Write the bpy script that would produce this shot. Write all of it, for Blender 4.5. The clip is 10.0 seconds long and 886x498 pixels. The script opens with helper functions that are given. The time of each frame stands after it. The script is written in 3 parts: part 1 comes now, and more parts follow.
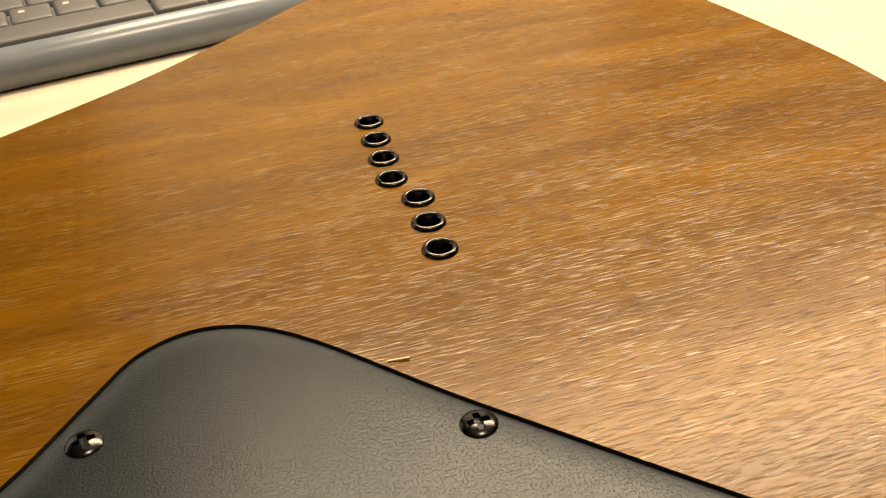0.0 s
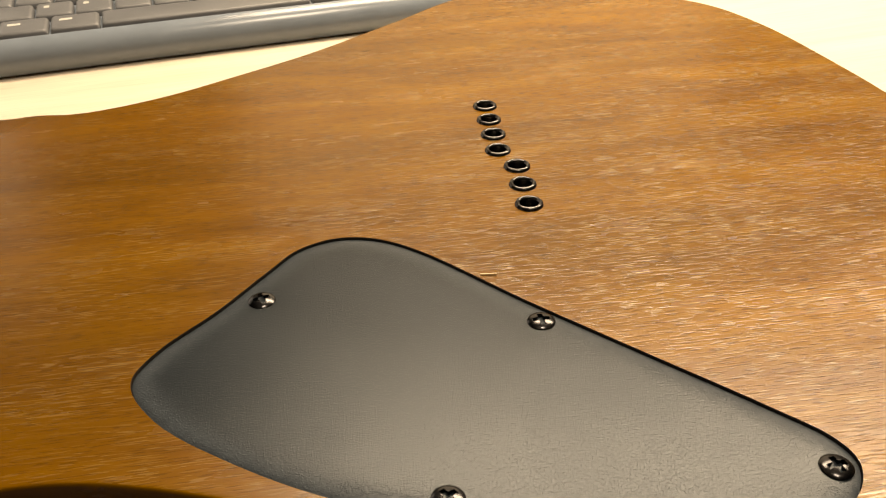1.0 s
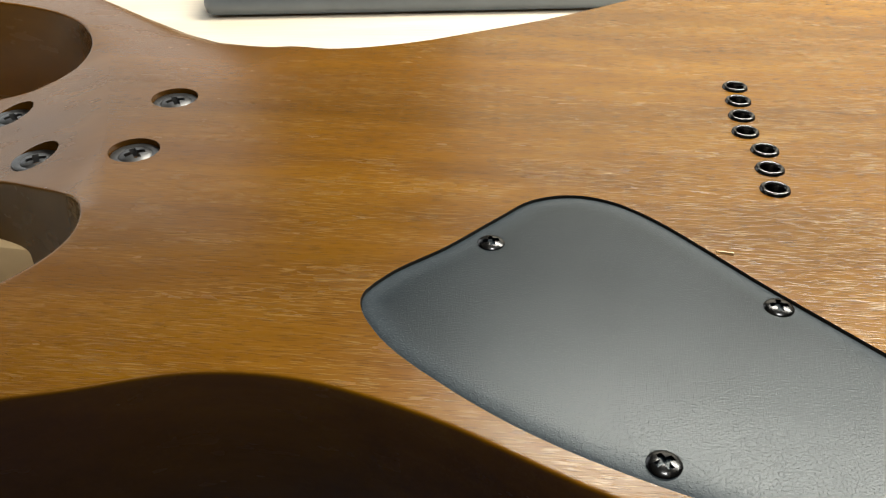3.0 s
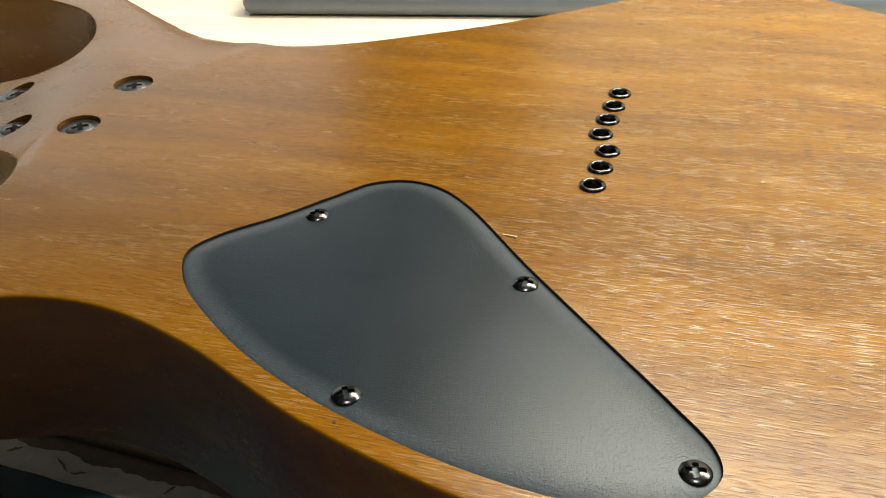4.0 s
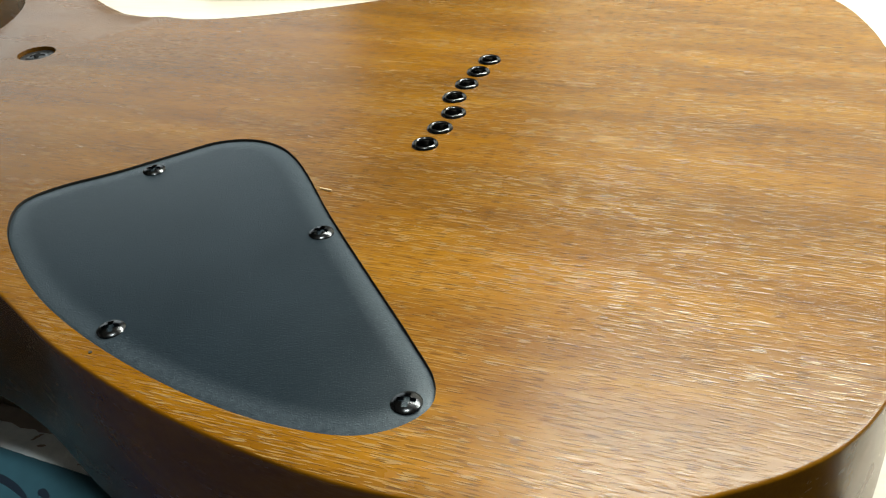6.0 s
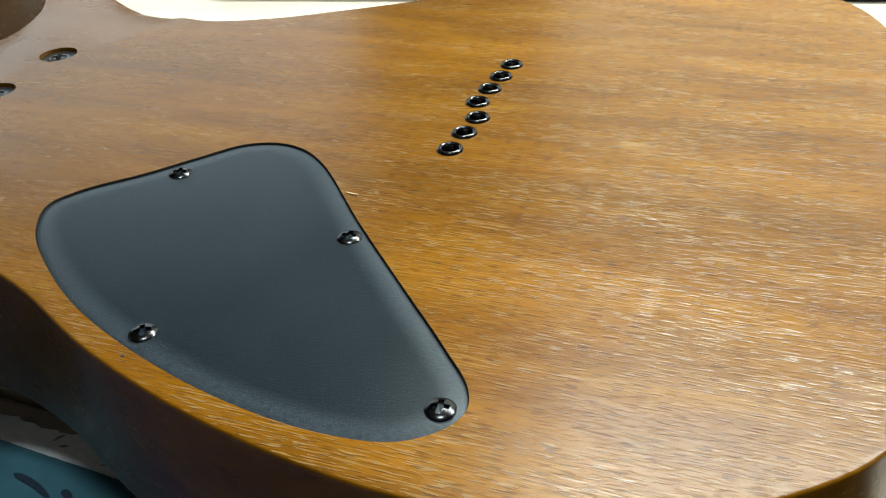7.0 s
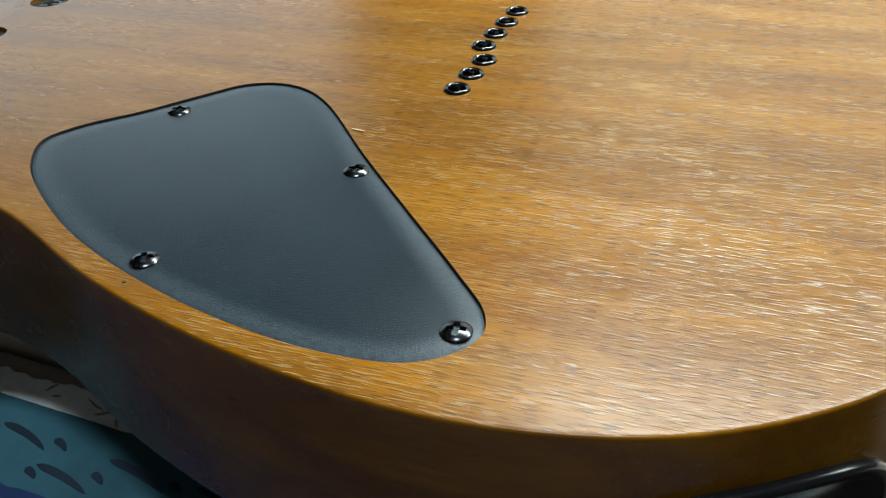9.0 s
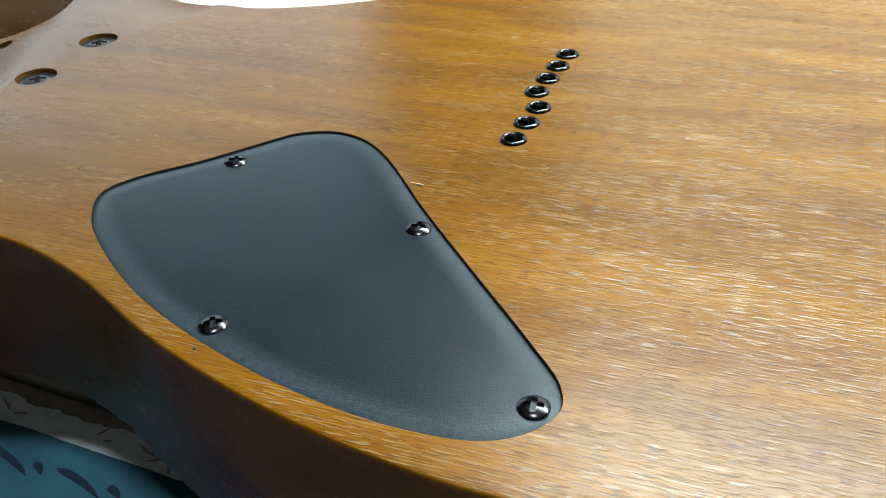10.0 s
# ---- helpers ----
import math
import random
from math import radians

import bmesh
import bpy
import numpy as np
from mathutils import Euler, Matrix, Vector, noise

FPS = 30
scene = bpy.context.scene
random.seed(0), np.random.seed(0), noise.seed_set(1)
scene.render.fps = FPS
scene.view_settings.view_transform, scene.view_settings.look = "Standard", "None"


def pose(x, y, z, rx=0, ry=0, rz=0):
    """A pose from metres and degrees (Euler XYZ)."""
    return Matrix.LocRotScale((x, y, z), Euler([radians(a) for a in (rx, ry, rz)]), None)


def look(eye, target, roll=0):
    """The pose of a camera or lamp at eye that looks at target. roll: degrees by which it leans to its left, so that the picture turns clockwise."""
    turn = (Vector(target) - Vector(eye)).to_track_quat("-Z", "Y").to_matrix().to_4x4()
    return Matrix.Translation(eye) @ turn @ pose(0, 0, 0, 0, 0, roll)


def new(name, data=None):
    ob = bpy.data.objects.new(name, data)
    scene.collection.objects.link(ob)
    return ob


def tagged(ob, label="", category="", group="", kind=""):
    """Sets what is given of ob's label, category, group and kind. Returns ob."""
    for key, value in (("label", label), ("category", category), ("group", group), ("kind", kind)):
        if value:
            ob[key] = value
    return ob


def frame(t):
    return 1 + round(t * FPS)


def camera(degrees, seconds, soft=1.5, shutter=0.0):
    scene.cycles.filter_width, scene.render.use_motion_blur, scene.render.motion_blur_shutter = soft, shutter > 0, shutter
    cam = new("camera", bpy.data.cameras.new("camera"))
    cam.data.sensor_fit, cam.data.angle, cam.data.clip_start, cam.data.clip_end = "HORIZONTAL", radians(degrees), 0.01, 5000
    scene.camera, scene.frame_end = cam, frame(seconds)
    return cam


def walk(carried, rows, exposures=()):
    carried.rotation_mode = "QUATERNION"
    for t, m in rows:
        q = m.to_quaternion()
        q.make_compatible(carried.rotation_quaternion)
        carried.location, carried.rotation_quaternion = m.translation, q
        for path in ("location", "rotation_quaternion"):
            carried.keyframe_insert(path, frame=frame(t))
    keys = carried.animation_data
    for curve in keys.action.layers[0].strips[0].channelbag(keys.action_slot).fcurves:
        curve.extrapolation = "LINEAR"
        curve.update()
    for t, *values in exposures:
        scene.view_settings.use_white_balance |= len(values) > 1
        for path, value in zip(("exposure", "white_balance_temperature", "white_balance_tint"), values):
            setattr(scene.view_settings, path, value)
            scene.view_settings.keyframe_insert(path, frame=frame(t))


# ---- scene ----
cam = camera(51.5, 10.0, soft=1.2)
PATH = [
    (0, (-0.029, -0.15, 0.154), (0.291, 1.472, -0.971), -4.3),
    (0.5, (-0.034, -0.182, 0.164), (0.178, 1.479, -0.93), -3.2),
    (1, (-0.038, -0.204, 0.173), (0.086, 1.459, -0.93), -1.2),
    (1.5, (-0.042, -0.215, 0.174), (0.001, 1.448, -0.936), 0.2),
    (2, (-0.064, -0.208, 0.171), (-0.073, 1.433, -0.973), 1.1),
    (2.2, (-0.07, -0.199, 0.169), (-0.115, 1.444, -0.97), 1.1),
    (3.3, (-0.027, -0.215, 0.165), (-0.401, 1.404, -0.948), -0.6),
    (3.5, (-0.008, -0.219, 0.167), (-0.449, 1.382, -0.948), -1.0),
    (4, (0.039, -0.218, 0.177), (-0.556, 1.334, -0.935), -2.5),
    (4.5, (0.067, -0.212, 0.181), (-0.615, 1.31, -0.923), -3.7),
    (5, (0.083, -0.208, 0.176), (-0.637, 1.298, -0.925), -4.3),
    (5.5, (0.099, -0.206, 0.168), (-0.622, 1.3, -0.934), -4.4),
    (5.7, (0.102, -0.206, 0.167), (-0.616, 1.299, -0.938), -4.4),
    (7, (0.096, -0.208, 0.169), (-0.628, 1.292, -0.937), -4.1),
    (7.5, (0.095, -0.212, 0.174), (-0.621, 1.287, -0.94), -3.7),
    (8, (0.098, -0.216, 0.167), (-0.61, 1.287, -0.948), -3.6),
    (8.5, (0.096, -0.213, 0.158), (-0.604, 1.288, -0.963), -3.4),
    (9, (0.091, -0.213, 0.155), (-0.599, 1.29, -0.968), -3.1),
    (9.5, (0.083, -0.213, 0.155), (-0.62, 1.289, -0.963), -3.0),
    (10, (0.078, -0.21, 0.165), (-0.644, 1.288, -0.947), -3.5),
]
EXPOSURES = [
    (0.0, -0.48, 11400, 14), (0.5, -0.45, 10400, 14), (1.0, -0.30, 10800, 14), (1.5, -0.20, 9600, 13), (2.0, -0.2, 8000, 10), (3.5, 0.06, 6900, 3),
    (4.0, 0.06, 7400, 3), (4.5, 0.1, 7900, 2), (5.0, 0.04, 7500, 1), (5.5, 0.05, 6800, -2), (7.0, 0.0, 6100, -4),
    (7.5, 0.0, 6000, -4), (8.0, 0.04, 5900, -4), (9.0, 0.1, 5800, -5), (9.5, 0.2, 5650, -6), (10.0, 0.2, 5650, -6),
]
walk(cam, [(t, look(eye, target, roll)) for t, eye, target, roll in PATH], EXPOSURES)

from mathutils.geometry import delaunay_2d_cdt

# ---- world and lights ----
BACK = 0.050          # height of the guitar's back above the desk top
DESK_TOP = 0.003
FLOOR = -0.74         # floor below the desk
CEILING = 1.76

world = bpy.data.worlds.new("world")
scene.world = world
world.use_nodes = True
world.node_tree.nodes["Background"].inputs[0].default_value = (0.5, 0.6, 0.8, 1)
world.node_tree.nodes["Background"].inputs[1].default_value = 0.02


LAMP = (0.34, 0.50, 0.75)          # underside of the long pendant lamp
# unseen lamp on the ceiling, added to fill the box and edges
FILL_LAMP = (0.15, -0.40, CEILING - 0.075)
WINDOW = (-0.85, -0.05, 0.10, 0.90)   # added window: y from, y to, z from, z to in the west wall


def area_lamp(name, eye, target, size, watts, colour, width=0):
    data = bpy.data.lights.new(name, "AREA")
    data.shape, data.size, data.energy, data.color = "DISK", size, watts, colour
    ob = new(name, data)
    if width:
        data.shape, data.size_y = "RECTANGLE", width
    ob.matrix_world = look(eye, target)
    return ob


area_lamp("pendant_lamp_light", LAMP, (LAMP[0], LAMP[1] - 0.01, 0.0), 0.98, 29.0, (1.0, 0.965, 0.92), width=0.26)
area_lamp("ceiling_fill_light", FILL_LAMP, (FILL_LAMP[0], FILL_LAMP[1] + 0.01, 0.0), 0.36, 17.0, (0.97, 0.98, 1.0))
# fill light at the unseen window, added to brighten the left side
area_lamp("west_fill_light", (-1.69, -0.45, 0.50), (-0.1, -0.1, 0.0), 0.70, 0.35, (0.95, 0.98, 1.0))


# ---- materials ----
def material(name):
    m = bpy.data.materials.new(name)
    m.use_nodes = True
    tree = m.node_tree
    return m, tree, tree.nodes["Principled BSDF"]


def node(tree, kind, **values):
    n = tree.nodes.new(kind)
    for key, value in values.items():
        n.inputs[key].default_value = value
    return n


def coords(tree, scale, turn=0.0, shift=0.0):
    tc = tree.nodes.new("ShaderNodeTexCoord")
    mp = tree.nodes.new("ShaderNodeMapping")
    mp.vector_type = "TEXTURE"
    mp.inputs["Scale"].default_value = [1 / q for q in scale]
    mp.inputs["Rotation"].default_value = (0, 0, radians(turn))
    mp.inputs["Location"].default_value = (0, shift, 0)
    tree.links.new(tc.outputs["Object"], mp.inputs["Vector"])
    return mp.outputs["Vector"]


def noise_tex(tree, scale, detail=3.0, rough=0.55, turn=0.0, warp=0.0, shift=0.0):
    n = node(tree, "ShaderNodeTexNoise", Scale=1.0, Detail=detail, Roughness=rough, Distortion=warp)
    tree.links.new(coords(tree, scale, turn, shift), n.inputs["Vector"])
    return n.outputs["Fac"]


def ramp(tree, fac, stops):
    r = tree.nodes.new("ShaderNodeValToRGB")
    while len(r.color_ramp.elements) < len(stops):
        r.color_ramp.elements.new(0.5)
    for e, (place, colour) in zip(r.color_ramp.elements, stops):
        e.position = place
        e.color = (*colour, 1) if len(colour) == 3 else colour
    tree.links.new(fac, r.inputs["Fac"])
    return r.outputs["Color"]


def grey(v):
    return (v, v, v)


def mix(tree, fac, a, b, blend="MIX"):
    m = tree.nodes.new("ShaderNodeMix")
    m.data_type, m.blend_type = "RGBA", blend
    for socket, value in ((m.inputs["Factor"], fac), (m.inputs["A"], a), (m.inputs["B"], b)):
        if isinstance(value, (int, float)):
            socket.default_value = value
        elif isinstance(value, tuple):
            socket.default_value = (*value, 1)
        else:
            tree.links.new(value, socket)
    return m.outputs["Result"]


def math_node(tree, op, a, b=0.0):
    m = tree.nodes.new("ShaderNodeMath")
    m.operation = op
    for socket, value in zip(m.inputs, (a, b)):
        if isinstance(value, (int, float)):
            socket.default_value = value
        else:
            tree.links.new(value, socket)
    return m.outputs["Value"]


def bump(tree, shader, height, strength, distance):
    b = node(tree, "ShaderNodeBump", Strength=strength, Distance=distance)
    tree.links.new(height, b.inputs["Height"])
    tree.links.new(b.outputs["Normal"], shader.inputs["Normal"])


def guitar_wood(name, pore=1.0):
    """Brown mahogany under satin lacquer; pore scales its open grain and painted glints."""
    m, t, p = material(name)
    figure = noise_tex(t, (13, 58, 58), 5, 0.6, turn=GRAIN, warp=0.4)
    bands = noise_tex(t, (2.5, 22, 22), 2, 0.5, turn=GRAIN + 2)
    streak = noise_tex(t, (10, 420, 200), 4, 0.6, turn=GRAIN)
    slits = noise_tex(t, (235, 2700, 1300), 0, 0.3, turn=GRAIN + 0.6)
    pores = noise_tex(t, (210, 2200, 1100), 1, 0.35, turn=GRAIN - 0.6)
    lips = noise_tex(t, (210, 2200, 1100), 1, 0.35, turn=GRAIN - 0.6, shift=-0.00016)
    lines = noise_tex(t, (70, 2100, 1100), 1, 0.4, turn=GRAIN)
    patch = noise_tex(t, (38, 130, 130), 3, 0.6, turn=GRAIN)
    waves = noise_tex(t, (85, 180, 180), 2, 0.5, turn=GRAIN)
    # lamp falloff painted along the board: darker, with fewer glints, towards the heel
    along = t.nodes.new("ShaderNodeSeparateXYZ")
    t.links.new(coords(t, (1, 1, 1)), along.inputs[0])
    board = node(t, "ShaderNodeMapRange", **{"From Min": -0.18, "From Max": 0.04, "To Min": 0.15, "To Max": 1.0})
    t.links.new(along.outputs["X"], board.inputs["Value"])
    falloff = board.outputs["Result"]
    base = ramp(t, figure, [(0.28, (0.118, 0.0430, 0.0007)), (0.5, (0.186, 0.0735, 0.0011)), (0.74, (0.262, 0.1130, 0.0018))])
    # darker wood towards the heel stands for fading lamplight
    base = mix(t, math_node(t, "MULTIPLY_ADD", falloff, -0.8), base, (0.076, 0.0295, 0.0015))
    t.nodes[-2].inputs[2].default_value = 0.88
    base = mix(t, 0.8, base, ramp(t, bands, [(0.32, grey(0.72)), (0.55, grey(1.0)), (0.75, grey(1.14))]), "MULTIPLY")
    fine = math_node(t, "MULTIPLY_ADD", falloff, 0.4)
    t.nodes[-1].inputs[2].default_value = 0.18
    base = mix(t, fine, base, ramp(t, streak, [(0.3, grey(0.72)), (0.55, grey(1.0)), (0.8, grey(1.16))]), "MULTIPLY")
    # pores: lamp glints painted as pale dashes with shaded lips; others open and dark
    patchy = math_node(t, "MULTIPLY", ramp(t, patch, [(0.40, grey(0.10)), (0.68, grey(1.0))]), falloff)
    either = math_node(t, "MAXIMUM", ramp(t, pores, [(0.575, grey(0.0)), (0.615, grey(pore))]), ramp(t, lines, [(0.62, grey(0.0)), (0.66, grey(pore * 0.8))]))
    light = math_node(t, "MULTIPLY", either, patchy)
    lip = math_node(t, "MULTIPLY", ramp(t, lips, [(0.57, grey(0.0)), (0.62, grey(pore * 0.85))]), patchy)
    base = mix(t, lip, base, (0.040, 0.0140, 0.0012))
    base = mix(t, math_node(t, "MULTIPLY", light, 0.44), base, (0.50, 0.32, 0.115))
    dark = math_node(t, "MULTIPLY", ramp(t, slits, [(0.61, grey(0.0)), (0.67, grey(pore * 0.8))]), fine)
    base = mix(t, dark, base, (0.026, 0.0095, 0.0016))
    t.links.new(base, p.inputs["Base Color"])
    rough = math_node(t, "MULTIPLY_ADD", patch, 0.12)
    t.nodes[-1].inputs[2].default_value = 0.20
    rough = math_node(t, "SUBTRACT", rough, math_node(t, "MULTIPLY", light, 0.03))
    t.links.new(rough, p.inputs["Roughness"])
    dents = math_node(t, "MULTIPLY", ramp(t, pores, [(0.52, grey(0.0)), (0.70, grey(pore))]), falloff)
    height = math_node(t, "SUBTRACT", math_node(t, "MULTIPLY", waves, 0.75), math_node(t, "MULTIPLY", dents, 0.38))
    height = math_node(t, "SUBTRACT", height, math_node(t, "MULTIPLY", dark, 0.5))
    bump(t, p, height, 1.0, 0.00008)
    shine = math_node(t, "MULTIPLY_ADD", light, 0.36)
    t.nodes[-1].inputs[2].default_value = 0.23
    t.links.new(shine, p.inputs["Specular IOR Level"])
    return m


def plain(name, colour, rough, metal=0.0, vary=0.12, scale=60, relief=0.0, fine=900, coat=0.0, shine=0.5):
    """A paint, plastic or metal: its colour wanders a little, with a fine relief."""
    m, t, p = material(name)
    n = noise_tex(t, (scale, scale, scale), 4, 0.6)
    dark = tuple(c * (1 - vary) for c in colour)
    light = tuple(min(1, c * (1 + vary)) for c in colour)
    t.links.new(ramp(t, n, [(0.3, dark), (0.7, light)]), p.inputs["Base Color"])
    p.inputs["Metallic"].default_value = metal
    r = math_node(t, "MULTIPLY_ADD", n, rough * 0.35)
    t.nodes[-1].inputs[2].default_value = rough * 0.82
    t.links.new(r, p.inputs["Roughness"])
    p.inputs["Coat Weight"].default_value = coat
    p.inputs["Specular IOR Level"].default_value = shine
    if relief:
        bump(t, p, noise_tex(t, (fine, fine, fine), 3, 0.6), 0.5, relief)
    return m


def cover_plastic():
    """Grained black satin plastic; caught light is painted paler along its rim (a point attribute)."""
    m, t, p = material("black_satin_plastic")
    cloud = noise_tex(t, (45, 45, 45), 4, 0.6)
    sheen_noise = noise_tex(t, (900, 900, 900), 3, 0.65)
    rim_sheen = t.nodes.new("ShaderNodeAttribute")
    rim_sheen.attribute_name = "rim_sheen"
    sheen = math_node(t, "MULTIPLY", rim_sheen.outputs["Fac"], ramp(t, sheen_noise, [(0.3, grey(0.45)), (0.65, grey(1.0))]))
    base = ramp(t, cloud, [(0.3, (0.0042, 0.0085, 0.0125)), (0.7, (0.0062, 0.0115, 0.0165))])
    t.links.new(mix(t, sheen, base, (0.034, 0.043, 0.052)), p.inputs["Base Color"])
    rough = math_node(t, "MULTIPLY_ADD", cloud, 0.10)
    t.nodes[-1].inputs[2].default_value = 0.25
    t.links.new(math_node(t, "ADD", rough, math_node(t, "MULTIPLY", sheen, 0.15)), p.inputs["Roughness"])
    p.inputs["Specular IOR Level"].default_value = 0.29
    p.inputs["Specular Tint"].default_value = (0.89, 0.955, 1.0, 1)
    # pebbled grain with scattered sharper specks
    pebble = noise_tex(t, (2300, 2300, 2300), 1, 0.5)
    speck = ramp(t, noise_tex(t, (3100, 3100, 3100), 0, 0.5), [(0.64, grey(0.0)), (0.72, grey(1.0))])
    bump(t, p, math_node(t, "ADD", pebble, math_node(t, "MULTIPLY", speck, 0.9)), 0.6, 0.00009)
    return m


def desk_wood():
    m, t, p = material("pale_birch_laminate")
    grain = noise_tex(t, (3.5, 70, 70), 5, 0.6, turn=12, warp=0.4)
    fleck = noise_tex(t, (40, 700, 300), 2, 0.5, turn=12)
    base = ramp(t, grain, [(0.3, (0.55, 0.475, 0.385)), (0.55, (0.62, 0.545, 0.445)), (0.8, (0.66, 0.585, 0.485))])
    base = mix(t, 0.35, base, ramp(t, fleck, [(0.35, grey(0.75)), (0.6, grey(1.0))]), "MULTIPLY")
    t.links.new(base, p.inputs["Base Color"])
    p.inputs["Roughness"].default_value = 0.42
    bump(t, p, fleck, 0.2, 0.0002)
    return m


def screen_glow(name, dim, bright, strength):
    m, t, p = material(name)
    n = noise_tex(t, (6, 6, 9), 2, 0.5)
    t.links.new(ramp(t, n, [(0.35, dim), (0.65, bright)]), p.inputs["Emission Color"])
    p.inputs["Base Color"].default_value = (0.02, 0.02, 0.02, 1)
    p.inputs["Emission Strength"].default_value = strength
    p.inputs["Roughness"].default_value = 0.3
    return m


GRAIN = 4.0
SCREEN = 1.6
ADDED_GLOW = 1.6
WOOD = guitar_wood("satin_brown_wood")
# side and rim keep few or none of the painted glints
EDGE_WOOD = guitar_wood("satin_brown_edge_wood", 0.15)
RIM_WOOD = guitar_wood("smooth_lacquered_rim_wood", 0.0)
COVER = cover_plastic()
NICKEL = plain("black_nickel", (0.050, 0.050, 0.052), 0.22, metal=1.0, vary=0.2, scale=500)
STEEL = plain("dull_steel", (0.12, 0.12, 0.123), 0.42, metal=1.0, vary=0.25, scale=400)
FERRULE = plain("blackened_nickel", (0.062, 0.061, 0.060), 0.20, metal=1.0, vary=0.2, scale=500)
# near-black colour that stands for shade in bores and gaps
HOLE_SHADE = plain("hole_shade", (0.012, 0.010, 0.008), 0.7)
GLOSS = plain("gloss_black_plastic", (0.007, 0.007, 0.008), 0.22, vary=0.2, shine=0.28)
MAPLE = plain("maple", (0.62, 0.44, 0.24), 0.4, vary=0.1, scale=30)
DESK = desk_wood()
CASE = plain("blue_grey_plastic", (0.165, 0.20, 0.24), 0.22, vary=0.06, relief=0.00005, fine=1500)
KEYCAP = plain("grey_key_plastic", (0.100, 0.106, 0.116), 0.45, vary=0.08, relief=0.00004, fine=2000)
LEGEND = plain("pale_print", (0.45, 0.45, 0.43), 0.5)
RUBBER = plain("black_rubber", (0.02, 0.02, 0.02), 0.8)
CARD = plain("grey_brown_cardboard", (0.34, 0.27, 0.23), 0.55, vary=0.2, scale=90, relief=0.0003, fine=400)
PAPER = plain("torn_white_paper", (0.88, 0.92, 0.95), 0.8, vary=0.15, scale=150, relief=0.0004, fine=500)
BLUE = plain("blue_print", (0.034, 0.095, 0.128), 0.5, vary=0.25, scale=40)
INK = plain("dark_blue_ink", (0.012, 0.022, 0.04), 0.5)
NAVY = plain("navy_print", (0.016, 0.036, 0.12), 0.5, vary=0.2)
WALL = plain("matt_wall_paint", (0.16, 0.15, 0.135), 0.9, vary=0.05, scale=3)
PALE_WALL = plain("dim_wall_paint", (0.09, 0.088, 0.084), 0.9, vary=0.05, scale=3)
CEIL = plain("white_ceiling_paint", (0.75, 0.73, 0.70), 0.9, vary=0.03, scale=3)
CARPET = plain("dark_carpet", (0.10, 0.085, 0.07), 0.95, vary=0.3, scale=200)
GLASS, glass_tree, glass_shader = material("clear_glass")
glass_shader.inputs["Transmission Weight"].default_value = 1.0
glass_shader.inputs["Roughness"].default_value = 0.0
glass_shader.inputs["IOR"].default_value = 1.45
BEZEL = plain("black_bezel_plastic", (0.02, 0.02, 0.022), 0.4)


# ---- mesh helpers ----
def link_mesh(name, bm, mat, parent=None, label="", angle=35.0):
    mesh = bpy.data.meshes.new(name)
    bmesh.ops.recalc_face_normals(bm, faces=bm.faces[:])
    bm.to_mesh(mesh)
    bm.free()
    mesh.materials.append(mat)
    if angle:
        for poly in mesh.polygons:
            poly.use_smooth = True
        mesh.set_sharp_from_angle(angle=radians(angle))
    ob = new(name, mesh)
    if parent is not None:
        ob.parent = parent
    if label:
        ob["label"] = label
    return ob


def part(name, bm, mat, parent, label="", angle=35.0):
    return link_mesh(name, bm, mat, parent, label, angle)


def shared(name, mesh, parent, m, label=""):
    ob = new(name, mesh)
    ob.parent = parent
    ob.matrix_basis = m
    if label:
        ob["label"] = label
    return ob


def smooth_loop(ctrl, steps=6):
    """A closed Catmull-Rom curve through the control points, in metres from millimetres."""
    pts = [Vector(c) * 0.001 for c in ctrl]
    n, out = len(pts), []
    for i in range(n):
        a, b, c, d = pts[i - 1], pts[i], pts[(i + 1) % n], pts[(i + 2) % n]
        ab, bc, cd = ((b - a).length ** 0.5, (c - b).length ** 0.5, (d - c).length ** 0.5)
        m1 = (b - a) / ab - (c - a) / (ab + bc) + (c - b) / bc
        m2 = (c - b) / bc - (d - b) / (bc + cd) + (d - c) / cd
        m1, m2 = m1 * bc, m2 * bc
        for k in range(steps):
            u = k / steps
            out.append(b * (2 * u**3 - 3 * u**2 + 1) + m1 * (u**3 - 2 * u**2 + u) + c * (3 * u**2 - 2 * u**3) + m2 * (u**3 - u**2))
    return out


def inset(loop, d):
    """The loop (anticlockwise) moved inwards by d."""
    n, out = len(loop), []
    for i in range(n):
        t = (loop[(i + 1) % n] - loop[i - 1]).normalized()
        out.append(loop[i] + Vector((-t.y, t.x)) * d)
    return out


def circle(x, y, r, sides):
    return [Vector((x + r * math.cos(2 * math.pi * k / sides), y + r * math.sin(2 * math.pi * k / sides))) for k in range(sides)]


def stack(loop, rings, cap=True):
    """A solid from rings (inset, height), bottom to top."""
    bm = bmesh.new()
    rows = [[bm.verts.new((p.x, p.y, z)) for p in inset(loop, d)] for d, z in rings]
    n = len(loop)
    for low, high in zip(rows, rows[1:]):
        for i in range(n):
            bm.faces.new((low[i], low[(i + 1) % n], high[(i + 1) % n], high[i]))
    if cap:
        bm.faces.new(rows[-1])
    bm.faces.new(rows[0][::-1])
    return bm


